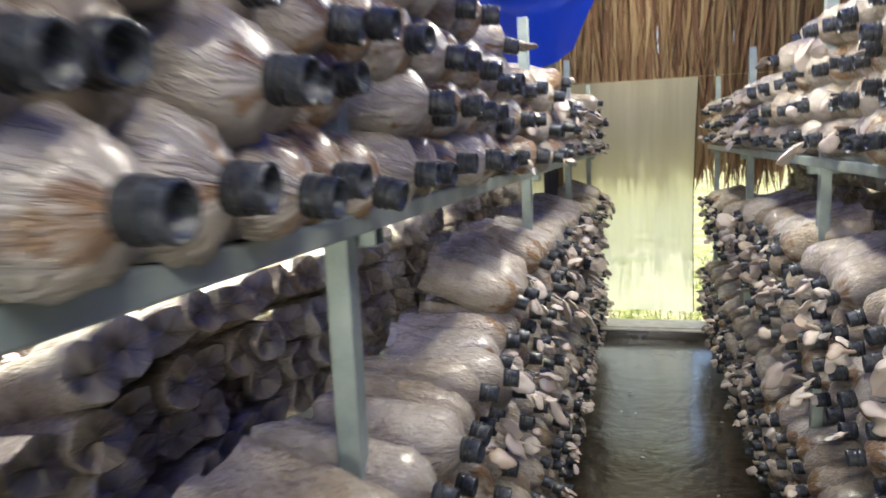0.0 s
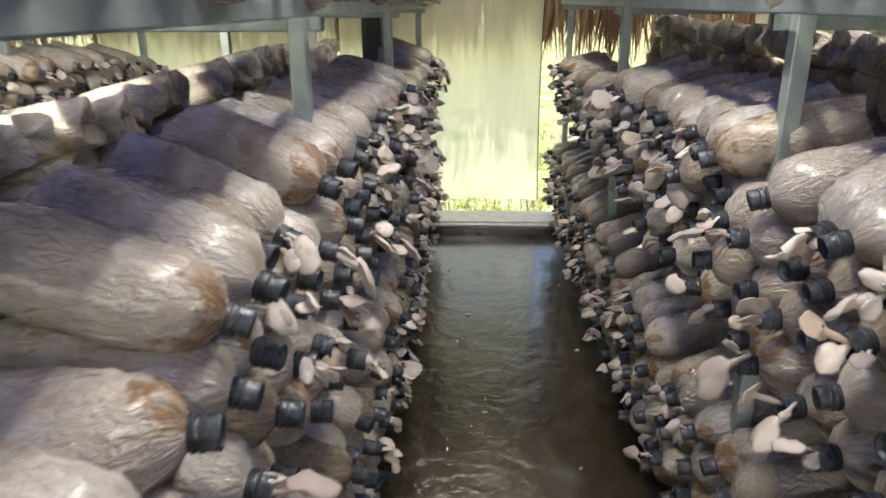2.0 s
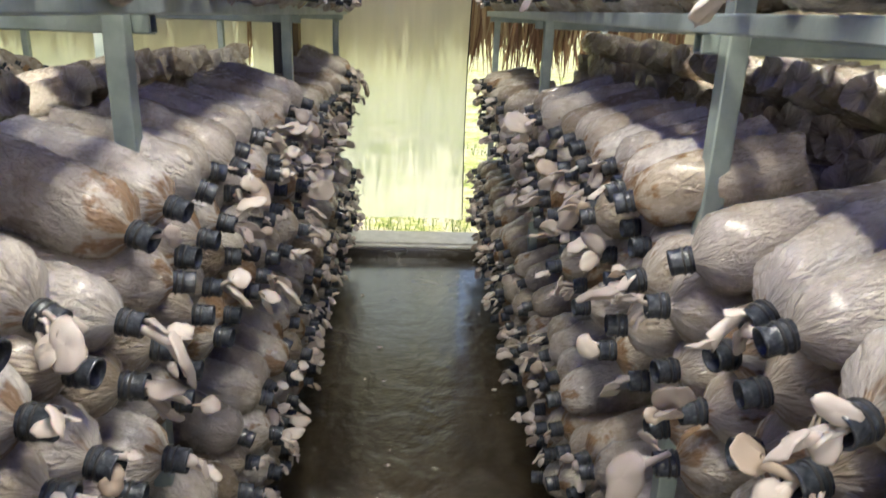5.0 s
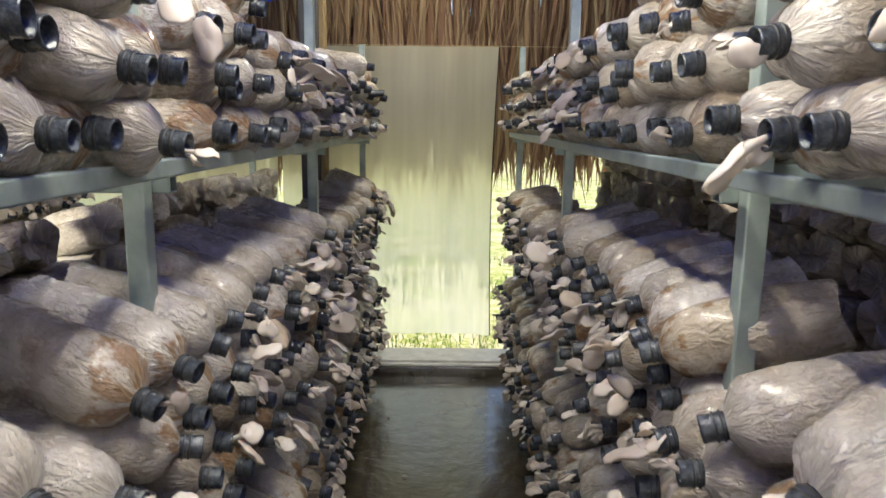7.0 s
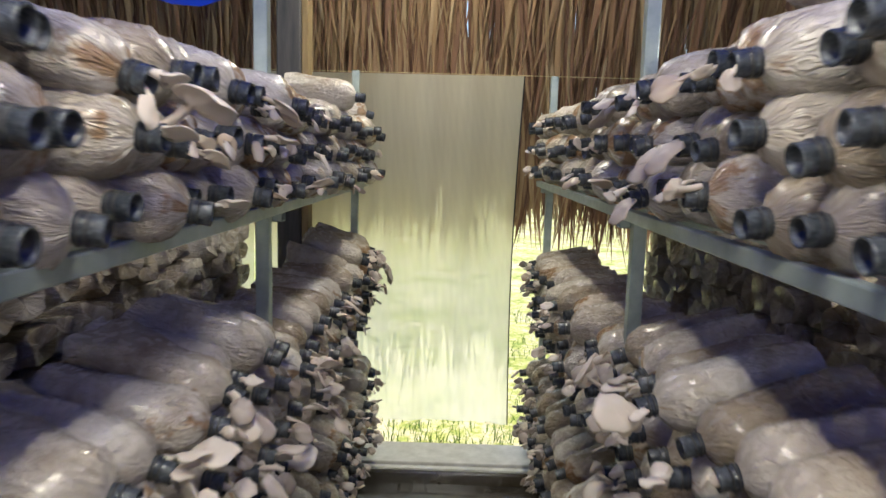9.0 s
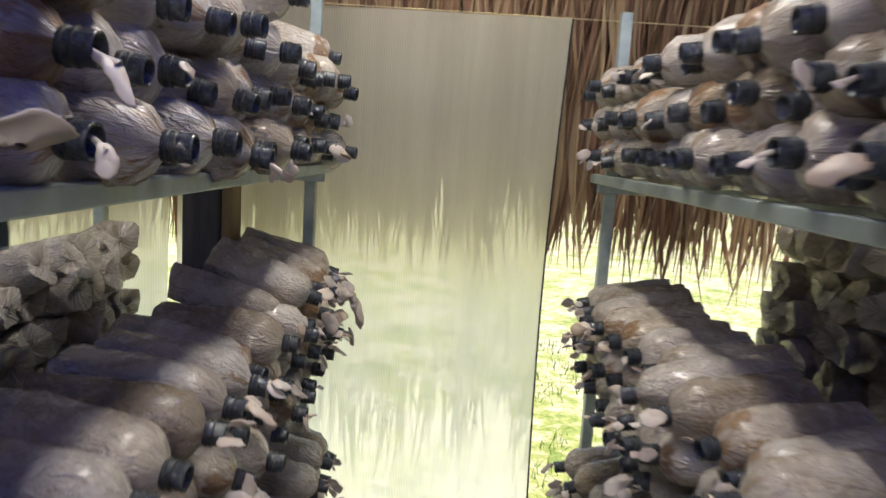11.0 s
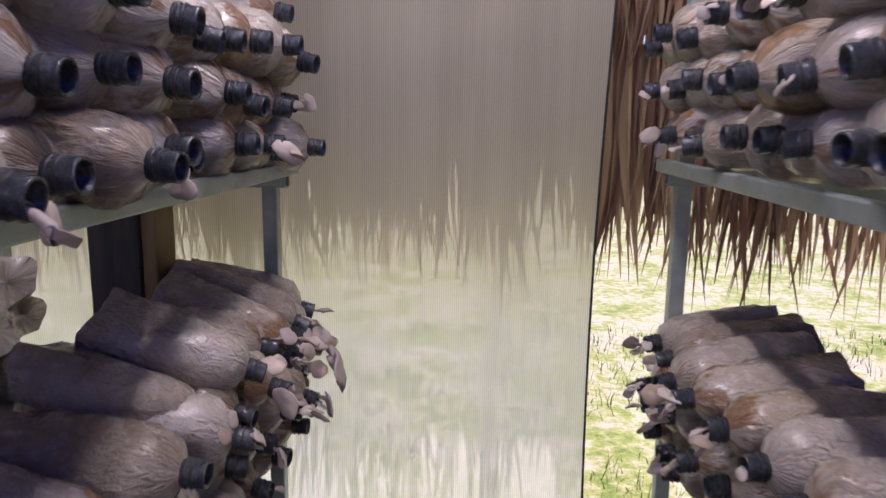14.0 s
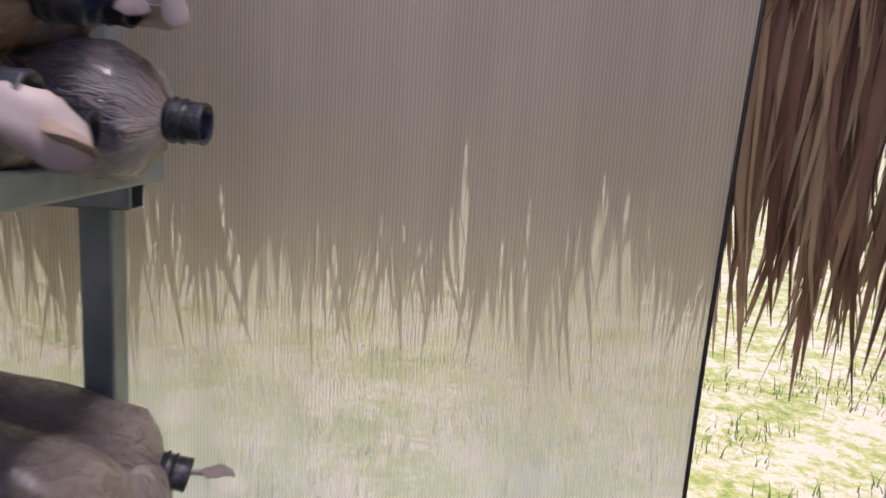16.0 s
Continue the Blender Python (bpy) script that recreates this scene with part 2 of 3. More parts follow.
def lathe(profile, segs, axis_pts=None):
    """Quads round the x axis from (x, r) pairs: arrays of points and faces."""
    pr = np.array(profile)
    a = np.arange(segs) * 2 * np.pi / segs
    v = np.stack([np.repeat(pr[:, 0], segs), np.outer(pr[:, 1], np.cos(a)).ravel(), np.outer(pr[:, 1], np.sin(a)).ravel()], 1)
    i, j = np.meshgrid(np.arange(len(pr) - 1), np.arange(segs), indexing="ij")
    j2 = (j + 1) % segs
    f = np.stack([i * segs + j, i * segs + j2, (i + 1) * segs + j2, (i + 1) * segs + j], -1).reshape(-1, 4)
    return v, f


def mesh_from(name, verts, faces, material, uv=None, rnd=None, smooth=True):
    me = bpy.data.meshes.new(name)
    n = len(faces)
    me.vertices.add(len(verts))
    me.vertices.foreach_set("co", np.asarray(verts, dtype=np.float32).ravel())
    me.loops.add(n * 4)
    me.loops.foreach_set("vertex_index", np.asarray(faces, dtype=np.int32).ravel())
    me.polygons.add(n)
    me.polygons.foreach_set("loop_start", np.arange(n, dtype=np.int32) * 4)
    me.polygons.foreach_set("use_smooth", np.full(n, smooth))
    if uv is not None:
        layer = me.uv_layers.new(name="UVMap")
        layer.data.foreach_set("uv", np.asarray(uv, dtype=np.float32)[np.asarray(faces).ravel()].ravel())
    if rnd is not None:
        at = me.attributes.new("rnd", "FLOAT", "POINT")
        at.data.foreach_set("value", np.asarray(rnd, dtype=np.float32))
    me.update(calc_edges=True)
    me.validate()
    me.materials.append(material)
    return me


class Heap:
    """Collects many placed copies of small shapes into one mesh."""

    def __init__(self):
        self.v, self.f, self.u, self.r, self.n = [], [], [], [], 0

    def add(self, shape, m, rnd):
        v, f, u = shape
        w = np.array(m)
        self.v.append(v @ w[:3, :3].T + w[:3, 3])
        self.f.append(f + self.n)
        self.u.append(u if u is not None else np.zeros((len(v), 2)))
        self.r.append(np.full(len(v), rnd))
        self.n += len(v)

    def make(self, name, material):
        if not self.v:
            return None
        return mesh_from(name, np.concatenate(self.v), np.concatenate(self.f), material, np.concatenate(self.u), np.concatenate(self.r))


rng = np.random.default_rng(7)
LEN, RAD = 0.255, 0.058


def bag_shape(segs, fine, seed):
    """A filled bag: folded flat foot at -x, pleated shoulder, neck at x = 0."""
    g = np.random.default_rng(seed)
    if fine:
        prof = [(-LEN, 0.004), (-LEN, 0.030), (-LEN, 0.0545), (-LEN + .0015, 0.0570), (-LEN + .004, 0.0576), (-LEN + .012, 0.0578), (-0.215, 0.0575), (-0.185, 0.0585), (-0.155, 0.059), (-0.125, 0.0585), (-0.095, 0.058), (-0.068, 0.057), (-0.048, 0.0545), (-0.032, 0.0495), (-0.019, 0.042), (-0.010, 0.032), (-0.005, 0.022), (0.0, 0.0160), (0.006, 0.0155)]
    else:
        prof = [(-LEN, 0.004), (-LEN, 0.030), (-LEN, 0.0545), (-LEN + .0015, 0.0570), (-LEN + .004, 0.0576), (-LEN + .012, 0.0578), (-0.215, 0.0585), (-0.17, 0.059), (-0.13, 0.0585), (-0.09, 0.0575), (-0.036, 0.051), (-0.012, 0.034), (0.004, 0.0160)]
    v, f = lathe(prof, segs)
    x, y, z = v.T.copy()
    a = np.arctan2(z, y)
    r = np.hypot(y, z)
    p1, p2, p3 = g.uniform(0, 6.3, 3)
    squash = g.uniform(-0.06, 0.06)
    lump = 0.045 * np.sin(2 * a + p1 + 9 * x) + 0.030 * np.sin(3 * a + p2 - 23 * x) + 0.016 * np.sin(5 * a + p3 + 41 * x)
    pleat_zone = np.clip((x + 0.070) / 0.05, 0, 1) * np.clip((0.004 - x) / 0.02, 0, 1)
    pleats = 0.07 * np.sign(np.sin(a * (segs / 2) + p1)) * g.uniform(0.5, 1.2, len(a)) if fine else 0.03 * np.sin(6 * a)
    body = np.clip((-x) / 0.03, 0, 1)
    k = 1 + body * (lump + squash * np.cos(2 * a)) + pleat_zone * pleats
    k = k + (g.normal(0, 0.030, len(a)) * body * (r > 0.02) if fine else 0)
    y, z = r * k * np.cos(a), r * k * np.sin(a)
    # heat-folded corners at the foot
    foot = np.clip((-x - 0.20) / 0.045, 0, 1)
    z = z * (1 - 0.10 * foot)
    y = y * (1 + 0.10 * foot)
    sides = (6, 4, 5)[seed % 3]
    turn = (a + (p3 if sides > 4 else np.pi / 4)) % (2 * np.pi / sides) - np.pi / sides
    many = 1 + ((0.93, 0.90, 0.86)[6 - sides] / np.cos(turn) - 1) * np.clip((-x - 0.09) / 0.12, 0, 1)
    y, z = y * many * 1.03, z * many * (0.90 if sides == 4 else 0.97)
    x = x + 0.012 * foot * (r < 0.045) * g.uniform(0.3, 1.2, len(a))
    x = x + foot * 0.008 * np.sin(2 * a + p2)
    bend = g.uniform(-0.25, 0.25)
    z = z + bend * x * (x + LEN)
    u = np.stack([(x + LEN) / LEN, a / (2 * np.pi) * 1.35], 1)
    u[:, 1] = np.abs(u[:, 1])
    return np.stack([x, y, z], 1), f, u


RING_PROF = [(-0.006, 0.0200), (-0.004, 0.0222), (0.004, 0.0230), (0.012, 0.0222), (0.020, 0.0221), (0.029, 0.0222), (0.032, 0.0227), (0.0345, 0.0222), (0.035, 0.0205), (0.034, 0.0182), (0.006, 0.0172), (0.005, 0.0005)]
ring_v, ring_f = lathe([(x * 0.88, r * 0.79) for x, r in RING_PROF], 16)
RING_SHAPE = (ring_v, ring_f, None)
band_v, band_f = lathe([(0.0020, 0.0166), (0.0025, 0.0196), (0.0050, 0.0196), (0.0055, 0.0166), (0.0105, 0.0166), (0.0110, 0.0192), (0.0135, 0.0192), (0.014, 0.0166)], 16)
BAND_SHAPE = (band_v, band_f, None)


def mushroom_shape(seed):
    """One oyster mushroom out of the neck: a thick bent stem flaring into a lopsided, wavy cap."""
    g = np.random.default_rng(seed)
    length, cap = g.uniform(0.020, 0.050), g.uniform(0.014, 0.031)
    up, side = g.uniform(-0.55, 0.45), g.uniform(-0.6, 0.6)
    segs, n = 7, 5
    thick = g.uniform(0.0038, 0.0062)
    stem_v, stem_f = [], []
    for i in range(n):
        t = i / (n - 1)
        c = np.array([0.002 + length * t, side * length * t * t, (up * t * t + 0.1 * t) * length])
        r = thick * (0.85 + 0.15 * np.sin(4 * t + seed) + 0.75 * t ** 3)
        for j in range(segs):
            a = 2 * np.pi * j / segs
            stem_v.append(c + [0, r * np.cos(a), r * np.sin(a)])
    for i in range(n - 1):
        for j in range(segs):
            stem_f.append((i * segs + j, i * segs + (j + 1) % segs, (i + 1) * segs + (j + 1) % segs, (i + 1) * segs + j))
    tip = np.array([0.002 + length, side * length, (up + 0.1) * length])
    cs = 20
    prof = [(-0.45, 0.20), (-0.24, 0.42), (-0.05, 0.80), (-0.03, 0.97), (0.03, 1.02), (0.13, 0.92), (0.26, 0.62), (0.27, 0.30), (0.22, 0.0005)]
    tilt = Euler((g.uniform(-0.75, 0.75), g.uniform(-0.45, 0.95), side * 1.3)).to_matrix()
    cv, cf = [], []
    ph, lobes = g.uniform(0, 6.3), g.uniform(0.06, 0.22)
    long, wide, curl, lip = g.uniform(0.95, 1.3), g.uniform(0.85, 1.1), g.uniform(-0.1, 0.28), g.uniform(-0.30, 0.12)
    for i, (h, r) in enumerate(prof):
        shift = 0.42 * cap * min(1, i / 2)
        for j in range(cs):
            a = 2 * np.pi * j / cs
            rr = r * cap * (1 + lobes * r * np.sin(2 * a + ph) + 0.5 * lobes * r * np.sin(3 * a + 2 * ph) + 0.045 * r * np.sin(7 * a + ph))
            q = Vector((rr * np.cos(a) + shift, rr * np.sin(a), 0.85 * h * cap + cap * r * r * (0.10 * np.sin(3 * a + ph) + 0.05 * np.sin(5 * a))))
            q = Vector((q.x * long, q.y * wide, q.z - curl * q.y * q.y / cap + lip * max(0.0, q.x) ** 2 / cap * 0.6))
            cv.append(tip + np.array(tilt @ q))
    o = len(stem_v)
    for i in range(len(prof) - 1):
        for j in range(cs):
            cf.append((o + i * cs + j, o + i * cs + (j + 1) % cs, o + (i + 1) * cs + (j + 1) % cs, o + (i + 1) * cs + j))
    return np.array(stem_v + cv), np.array(stem_f + cf), None


FINE = [bag_shape(24, True, s) for s in range(8)]
ROUGH = [bag_shape(18, False, 50 + s) for s in range(9)]
CAPS = [mushroom_shape(100 + s) for s in range(26)]
BAG_MESH = [mesh_from("grow_bag", v, f, BAG, u, np.zeros(len(v))) for v, f, u in FINE]
RING_MESH = mesh_from("neck_ring", ring_v, ring_f, RING, None, np.zeros(len(ring_v)))
BAND_MESH = mesh_from("rubber_band", band_v, band_f, BAND, None, np.zeros(len(band_v)))
CAP_MESH = [mesh_from("mushroom", v, f, SHROOM, None, np.zeros(len(v))) for v, f, u in CAPS]

# ---- the plan ----
SLOPE_W, SLOPE_E = 0.009, 0.004            # fall of the upper shelves along y
Y0, Y1 = -1.2, 5.5                         # the racks' ends
TIERS = (0.17, 0.79, 1.389)                # tops of the shelf beams, west of the aisle
TIERS_E = (0.17, 0.79, 1.420)              # and east of it
ROWS_UP = 4
POSTS_L = (-0.75, 0.88, 2.48, 3.95, 5.552)
POSTS_R = (-0.80, 0.82, 2.42, 3.95, 5.598)

# ---- large structure ----
ground = part("ground", box((-150, -150, -0.20), (150, 150, -0.03)), GROUND)
tagged(ground, "sunlit grass with dry leaves outside the shed", "ground", kind="structure")


def floor_slab():
    bm = bmesh.new()
    bmesh.ops.create_grid(bm, x_segments=60, y_segments=80, size=0.5, matrix=Matrix.Translation((0.05, 1.15, 0)) @ Matrix.Diagonal((7.2, 8.4, 1, 1)))
    for v in bm.verts:
        v.co.z = 0.006 * noise.noise(v.co * 1.7)
    edge = [e for e in bm.edges if e.is_boundary]
    ret = bmesh.ops.extrude_edge_only(bm, edges=edge)
    for v in ret["geom"]:
        if isinstance(v, bmesh.types.BMVert):
            v.co.z = -0.05
    for f in bm.faces:
        f.smooth = True
    return bm


tagged(part("floor", floor_slab(), FLOOR), "wet brown worn concrete floor", "floor", kind="structure")
kerb = tagged(part("kerb", box((-3.5, 5.345, -0.05), (3.6, 5.66, 0.062), 0.012), FLOOR), "dark wet concrete kerb across the end", "kerb", kind="structure")

# board whose paleness paints in the wet shine of the kerb top
sill = tagged(part("sill", box((-3.4, 5.40, 0.060), (3.5, 5.63, 0.082), 0.005), KERB_SHINE), "pale sill board on the kerb, coloured for its wet shine", "sill", kind="structure")


# second pale line: reflection at the kerb edge, built as a strip
tagged(part("sill", box((-3.4, 5.352, 0.060), (3.5, 5.384, 0.074), 0.004), KERB_SHINE), "thin pale lip standing for reflection along the wet kerb edge", "sill", kind="structure")


def cloth(x0, x1, z0, z1, y, seed, nx=60, nz=40, amp=0.012):
    """A hanging cloth with long vertical folds and a doubled hem."""
    g = np.random.default_rng(seed)
    ph = g.uniform(0, 6.3, 4)
    xs, zs = np.linspace(x0, x1, nx), np.linspace(z0, z1, nz)
    X, Z = np.meshgrid(xs, zs)
    t = (z1 - Z) / (z1 - z0)
    Y = y + amp * (0.25 + t) * (np.sin(9 * X + ph[0]) + 0.7 * np.sin(23 * X + ph[1] + 0.6 * t) + 0.35 * np.sin(51 * X + ph[2])) + 0.02 * np.sin(2.2 * X + ph[3])
    X = X - 0.02 * np.sin(np.pi * t) * ((X - x0) / (x1 - x0)) ** 3 + 0.02 * (1 - t) * ((X - x0) / (x1 - x0)) ** 6
    v = np.stack([X, Y, Z], -1).reshape(-1, 3)
    i, j = np.meshgrid(np.arange(nz - 1), np.arange(nx - 1), indexing="ij")
    f = np.stack([i * nx + j, i * nx + j + 1, (i + 1) * nx + j + 1, (i + 1) * nx + j], -1).reshape(-1, 4)
    return v, f


def hang(name, label, *args, material=None, **kw):
    v, f = cloth(*args, **kw)
    ob = new(name, mesh_from(name, v, f, material or CURTAIN))
    return tagged(ob, label, "curtain")


main_curtain = hang("curtain", "translucent cream shade-cloth curtain hanging at the end", -0.95, 0.397, 0.085, 1.93, 5.93, 3)
hang("curtain", "translucent cream shade-cloth curtain hanging at the end", -2.6, -0.97, 0.085, 1.93, 5.95, 4)
hang("curtain", "translucent cream shade-cloth curtain beyond the far rack", 1.76, 3.4, 0.085, 1.93, 5.95, 5)
v, f = cloth(-0.95, 0.397, 0.085, 1.93, 5.93, 3)
edge = v.reshape(40, 60, 3)[:, -1, :]
hv = np.concatenate([edge + o for o in ((-0.004, -0.003, 0), (0.002, -0.003, 0), (0.002, 0.003, 0), (-0.004, 0.003, 0))])
hf = np.array([(c * 40 + i, ((c + 1) % 4) * 40 + i, ((c + 1) % 4) * 40 + i + 1, c * 40 + i + 1) for c in range(4) for i in range(39)])
hem = new("hem", mesh_from("hem", hv, hf, BAND))
hem.parent = main_curtain
tagged(hem, "dark rolled hem")
# unseen closing walls added beside and behind the walk; translucent to light the racks
tagged(part("wall_west", box((-3.50, -3.0, -0.03), (-3.46, 6.2, 2.7)), SIDE), "unseen pale cloth side wall letting soft light in", "wall", kind="structure")
tagged(part("wall_east", box((3.60, -3.0, -0.03), (3.64, 6.2, 2.7)), SIDE), "unseen pale cloth side wall letting soft light in", "wall", kind="structure")
for name, lo, hi in (("wall_south", (-3.46, -3.04, -0.03), (-1.25, -3.0, 2.7)), ("wall_south_east", (0.35, -3.04, -0.03), (3.60, -3.0, 2.7)), ("wall_south_lintel", (-1.25, -3.04, 2.12), (0.35, -3.0, 2.7))):
    tagged(part(name, box(lo, hi), SIDE), "unseen pale cloth wall beside an assumed doorway", "wall", kind="structure")


def tarp_sheet():
    nx, ny = 90, 90
    s = np.linspace(0, 1, ny)
    xs = np.linspace(-3.45, 3.58, nx)
    X, S = np.meshgrid(xs, s)
    low = 1 / (1 + np.exp((X + 0.30) * 26))               # the drooping part over one rack
    edge = 2.40 - low * (0.40 + 0.10 * np.exp(-((X + 0.68) / 0.30) ** 2)) + 0.03 * np.sin(5 * X)
    drop = np.clip((S - 0.86) / 0.14, 0, 1) ** 1.3
    Y = -3.0 + 7.2 * np.minimum(S / 0.93, 1) + 0.10 * drop * np.sin(3 * X) + 0.05 * np.sin(17 * X) * drop * low
    top = 2.56 + 0.05 * np.sin(2.1 * X) * np.cos(1.7 * Y) + 0.02 * np.sin(7 * X + 2 * Y)
    Z = top * (1 - drop) + edge * drop
    v = np.stack([X, Y, Z], -1).reshape(-1, 3)
    i, j = np.meshgrid(np.arange(ny - 1), np.arange(nx - 1), indexing="ij")
    f = np.stack([i * nx + j, i * nx + j + 1, (i + 1) * nx + j + 1, (i + 1) * nx + j], -1).reshape(-1, 4)
    return v, f


v, f = tarp_sheet()
tagged(new("tarpaulin", mesh_from("tarpaulin", v, f, TARP)), "bright blue sagging plastic tarpaulin under the roof", "tarpaulin")


def thatch(name, x0, x1, count, seed, y_low, label):
    """Overlapping courses of dry palm leaves that hang from the roof."""
    g = np.random.default_rng(seed)
    V, F, R = [], [], []
    n = 0
    for k in range(count):
        course = g.integers(0, 5)
        x = g.uniform(x0, x1)
        x += 0.020 * np.sin(x * 57.0 + course * 2.1) + 0.012 * np.sin(x * 23.0 + course)
        ztop = 1.75 + course * 0.33 + g.uniform(-0.08, 0.08)
        ln = g.uniform(0.55, 0.85)
        if course == 0:
            ln = g.uniform(0.50, 0.76)
        ln *= 1 + 0.16 * noise.noise((x * 2.6, course * 3.1, 0.5)) + 0.10 * noise.noise((x * 9.0, course * 1.7, 4.5))
        w = g.uniform(0.005, 0.019)
        y = y_low - 0.04 - 0.16 * max(0, course - 1) - g.uniform(0, 0.07)
        lean, out = g.normal(0, 0.07), g.uniform(-0.03, 0.08)
        yaw, r = g.uniform(-0.9, 0.9), g.uniform(0, 1)
        for i in range(5):
            s = i / 4
            ww = w * (0.7 + 0.9 * s * (1 - s)) * (1 - 0.93 * s ** 3)
            cx = x + lean * s * s * ln + 0.01 * np.sin(5 * s + k)
            cy = y + out * s + 0.10 * s * max(0, course - 1) * 0.9
            cz = ztop - ln * s
            dx, dy = ww * np.cos(yaw), ww * np.sin(yaw)
            V += [(cx - dx, cy - dy, cz), (cx, cy - 0.35 * ww, cz), (cx + dx, cy + dy, cz)]
            R += [r] * 3
        for i in range(4):
            a = n + i * 3
            F += [(a, a + 1, a + 4, a + 3), (a + 1, a + 2, a + 5, a + 4)]
        n += 15
    ob = new(name, mesh_from(name, V, F, THATCH, None, R))
    return tagged(ob, label, "thatch", kind="stuff")


# slab added above the view, keeping a sun patch off the floor
tagged(part("roof", box((-3.6, 3.95, 3.30), (3.7, 6.9, 3.42), 0.02), THATCH), "thick dark palm thatch slab, unseen, added to block the sun", "roof", kind="structure")
thatch("thatch_leaves", -3.4, 3.5, 13000, 11, 6.20, "dry brown palm-leaf thatch hanging in a ragged fringe")
bm = bmesh.new()
bmesh.ops.create_cone(bm, segments=14, radius1=0.032, radius2=0.030, depth=7.07, cap_ends=True, matrix=Matrix.Translation((0.07, 4.95, 2.46)) @ Matrix.Rotation(radians(90), 4, "Y"))
tagged(part("bamboo_pole", bm, BAMBOO), "weathered bamboo roof pole", "pole")
column = part("column", box((-0.712, 5.35, 0.0), (-0.607, 5.455, 3.3), 0.006), TIMBER)
part("batten", box((-0.605, 5.362, 0.0), (-0.575, 5.452, 3.3), 0.003), RAW, column, "unpainted ochre side batten")
tagged(column, "dark square roof column beside the rack", "column", kind="structure")



# fixture for an added light that stays out of view
def added_tube_lamp(x, y, z):
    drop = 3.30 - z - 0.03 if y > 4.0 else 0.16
    root = empty("added_tube_lamp", (x, y, z))
    tagged(root, "white fluorescent tube lamp, unseen, added to light the racks", "lamp", "tube lamps over the aisle")
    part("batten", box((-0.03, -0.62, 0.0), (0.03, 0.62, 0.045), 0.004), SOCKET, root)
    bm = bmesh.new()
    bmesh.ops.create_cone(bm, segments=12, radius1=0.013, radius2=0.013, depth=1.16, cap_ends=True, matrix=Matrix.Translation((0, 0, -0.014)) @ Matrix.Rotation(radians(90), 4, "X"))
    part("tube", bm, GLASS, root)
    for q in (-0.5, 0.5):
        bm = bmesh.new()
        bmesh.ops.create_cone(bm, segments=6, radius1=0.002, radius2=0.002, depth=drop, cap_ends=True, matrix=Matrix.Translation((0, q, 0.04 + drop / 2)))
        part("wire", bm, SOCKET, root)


for tx, ty, tz, watts in ADDED_TUBES:
    added_tube_lamp(tx, ty, tz)


# ---- racks ----
def tube(lo, hi, open_axis=None):
    """A square steel tube with its corners eased; hollow ends where it is open."""
    bm = box(lo, hi, 0.003)
    if open_axis is not None:
        ends = [f for f in bm.faces if abs(f.normal[open_axis]) > 0.9 and f.calc_area() > 0.0006]
        ret = bmesh.ops.inset_individual(bm, faces=ends, thickness=0.003)
        for f in ends:
            bmesh.ops.translate(bm, verts=f.verts[:], vec=f.normal * -0.12)
    return bm


def rack(front, back, posts, y0, y1, label, top=1.92):
    """Posts, beams, cross tubes and rails of one double rack; front and back are x of the two faces."""
    root = empty("metal_rack", ((front + back) / 2, (y0 + y1) / 2, 0))
    tagged(root, label, "rack", "steel racks of the shed")
    s = 1 if back > front else -1
    rows = []
    for x in (front + s * 0.042, back - s * 0.022):
        for y in posts:
            rows.append(("post", tube((x - .017, y - .017, 0), (x + .017, y + .017, top if y < 5.4 else top - 0.02), 2)))
    for z in (TIERS_E if front > 0 else TIERS):
        for x in (front, back - s * 0.044):
            a, b = sorted((x - s * 0.0235, x - s * 0.0015)) if x == front else sorted((x + s * 0.0455, x + s * 0.0675))
            if z < 1 and x == front:       # the lower beams lie behind the posts
                a, b = sorted((front + s * 0.061, front + s * 0.083))
            rows.append(("beam", tube((a, y0, z - (0.017 if s < 0 else 0.030)), (b, y1, z + (0.010 if s < 0 else -0.003)), 1)))
        for q in (0.10, 0.20, 0.52):
            x = front + s * q
            if abs(x - back) > 0.05:
                rows.append(("rail", tube((x - .012, y0, z - 0.022), (x + .012, y1, z - 0.001), 1)))
        for y in posts:
            a, b = sorted((front + s * (0.061 if z < 1 else 0.0), back))
            rows.append(("cross_tube", tube((a, y - (0.030 if y > 5.4 else -0.022), z - (0.047 if s < 0 else 0.061)), (b, y + (0.003 if y > 5.4 else 0.055), z - (0.018 if s < 0 else 0.031)), 0)))
    inv = Matrix.Translation(-root.location)
    slope = SLOPE_E if front > 0 else SLOPE_W
    for name, bm in rows:
        if name != "post":
            for vert in bm.verts:
                if vert.co.z > 1.2:
                    vert.co.z += slope * (5.6 - vert.co.y)
        bmesh.ops.transform(bm, matrix=inv, verts=bm.verts[:])
        part(name, bm, STEEL, root)
    return root


rack(-0.352, -1.06, POSTS_L, Y0, 5.55, "grey galvanised steel rack stacked with grow bags")
rack(0.485, 1.17, POSTS_R, Y0, 5.59, "grey galvanised steel rack stacked with grow bags")
rack(-2.00, -2.78, (0.9, 2.5, 4.1, 5.40), Y0, 5.44, "grey steel rack across the next aisle")
rack(2.15, 2.93, (0.9, 2.5, 4.1, 5.50), Y0, 5.54, "grey steel rack across the next aisle")


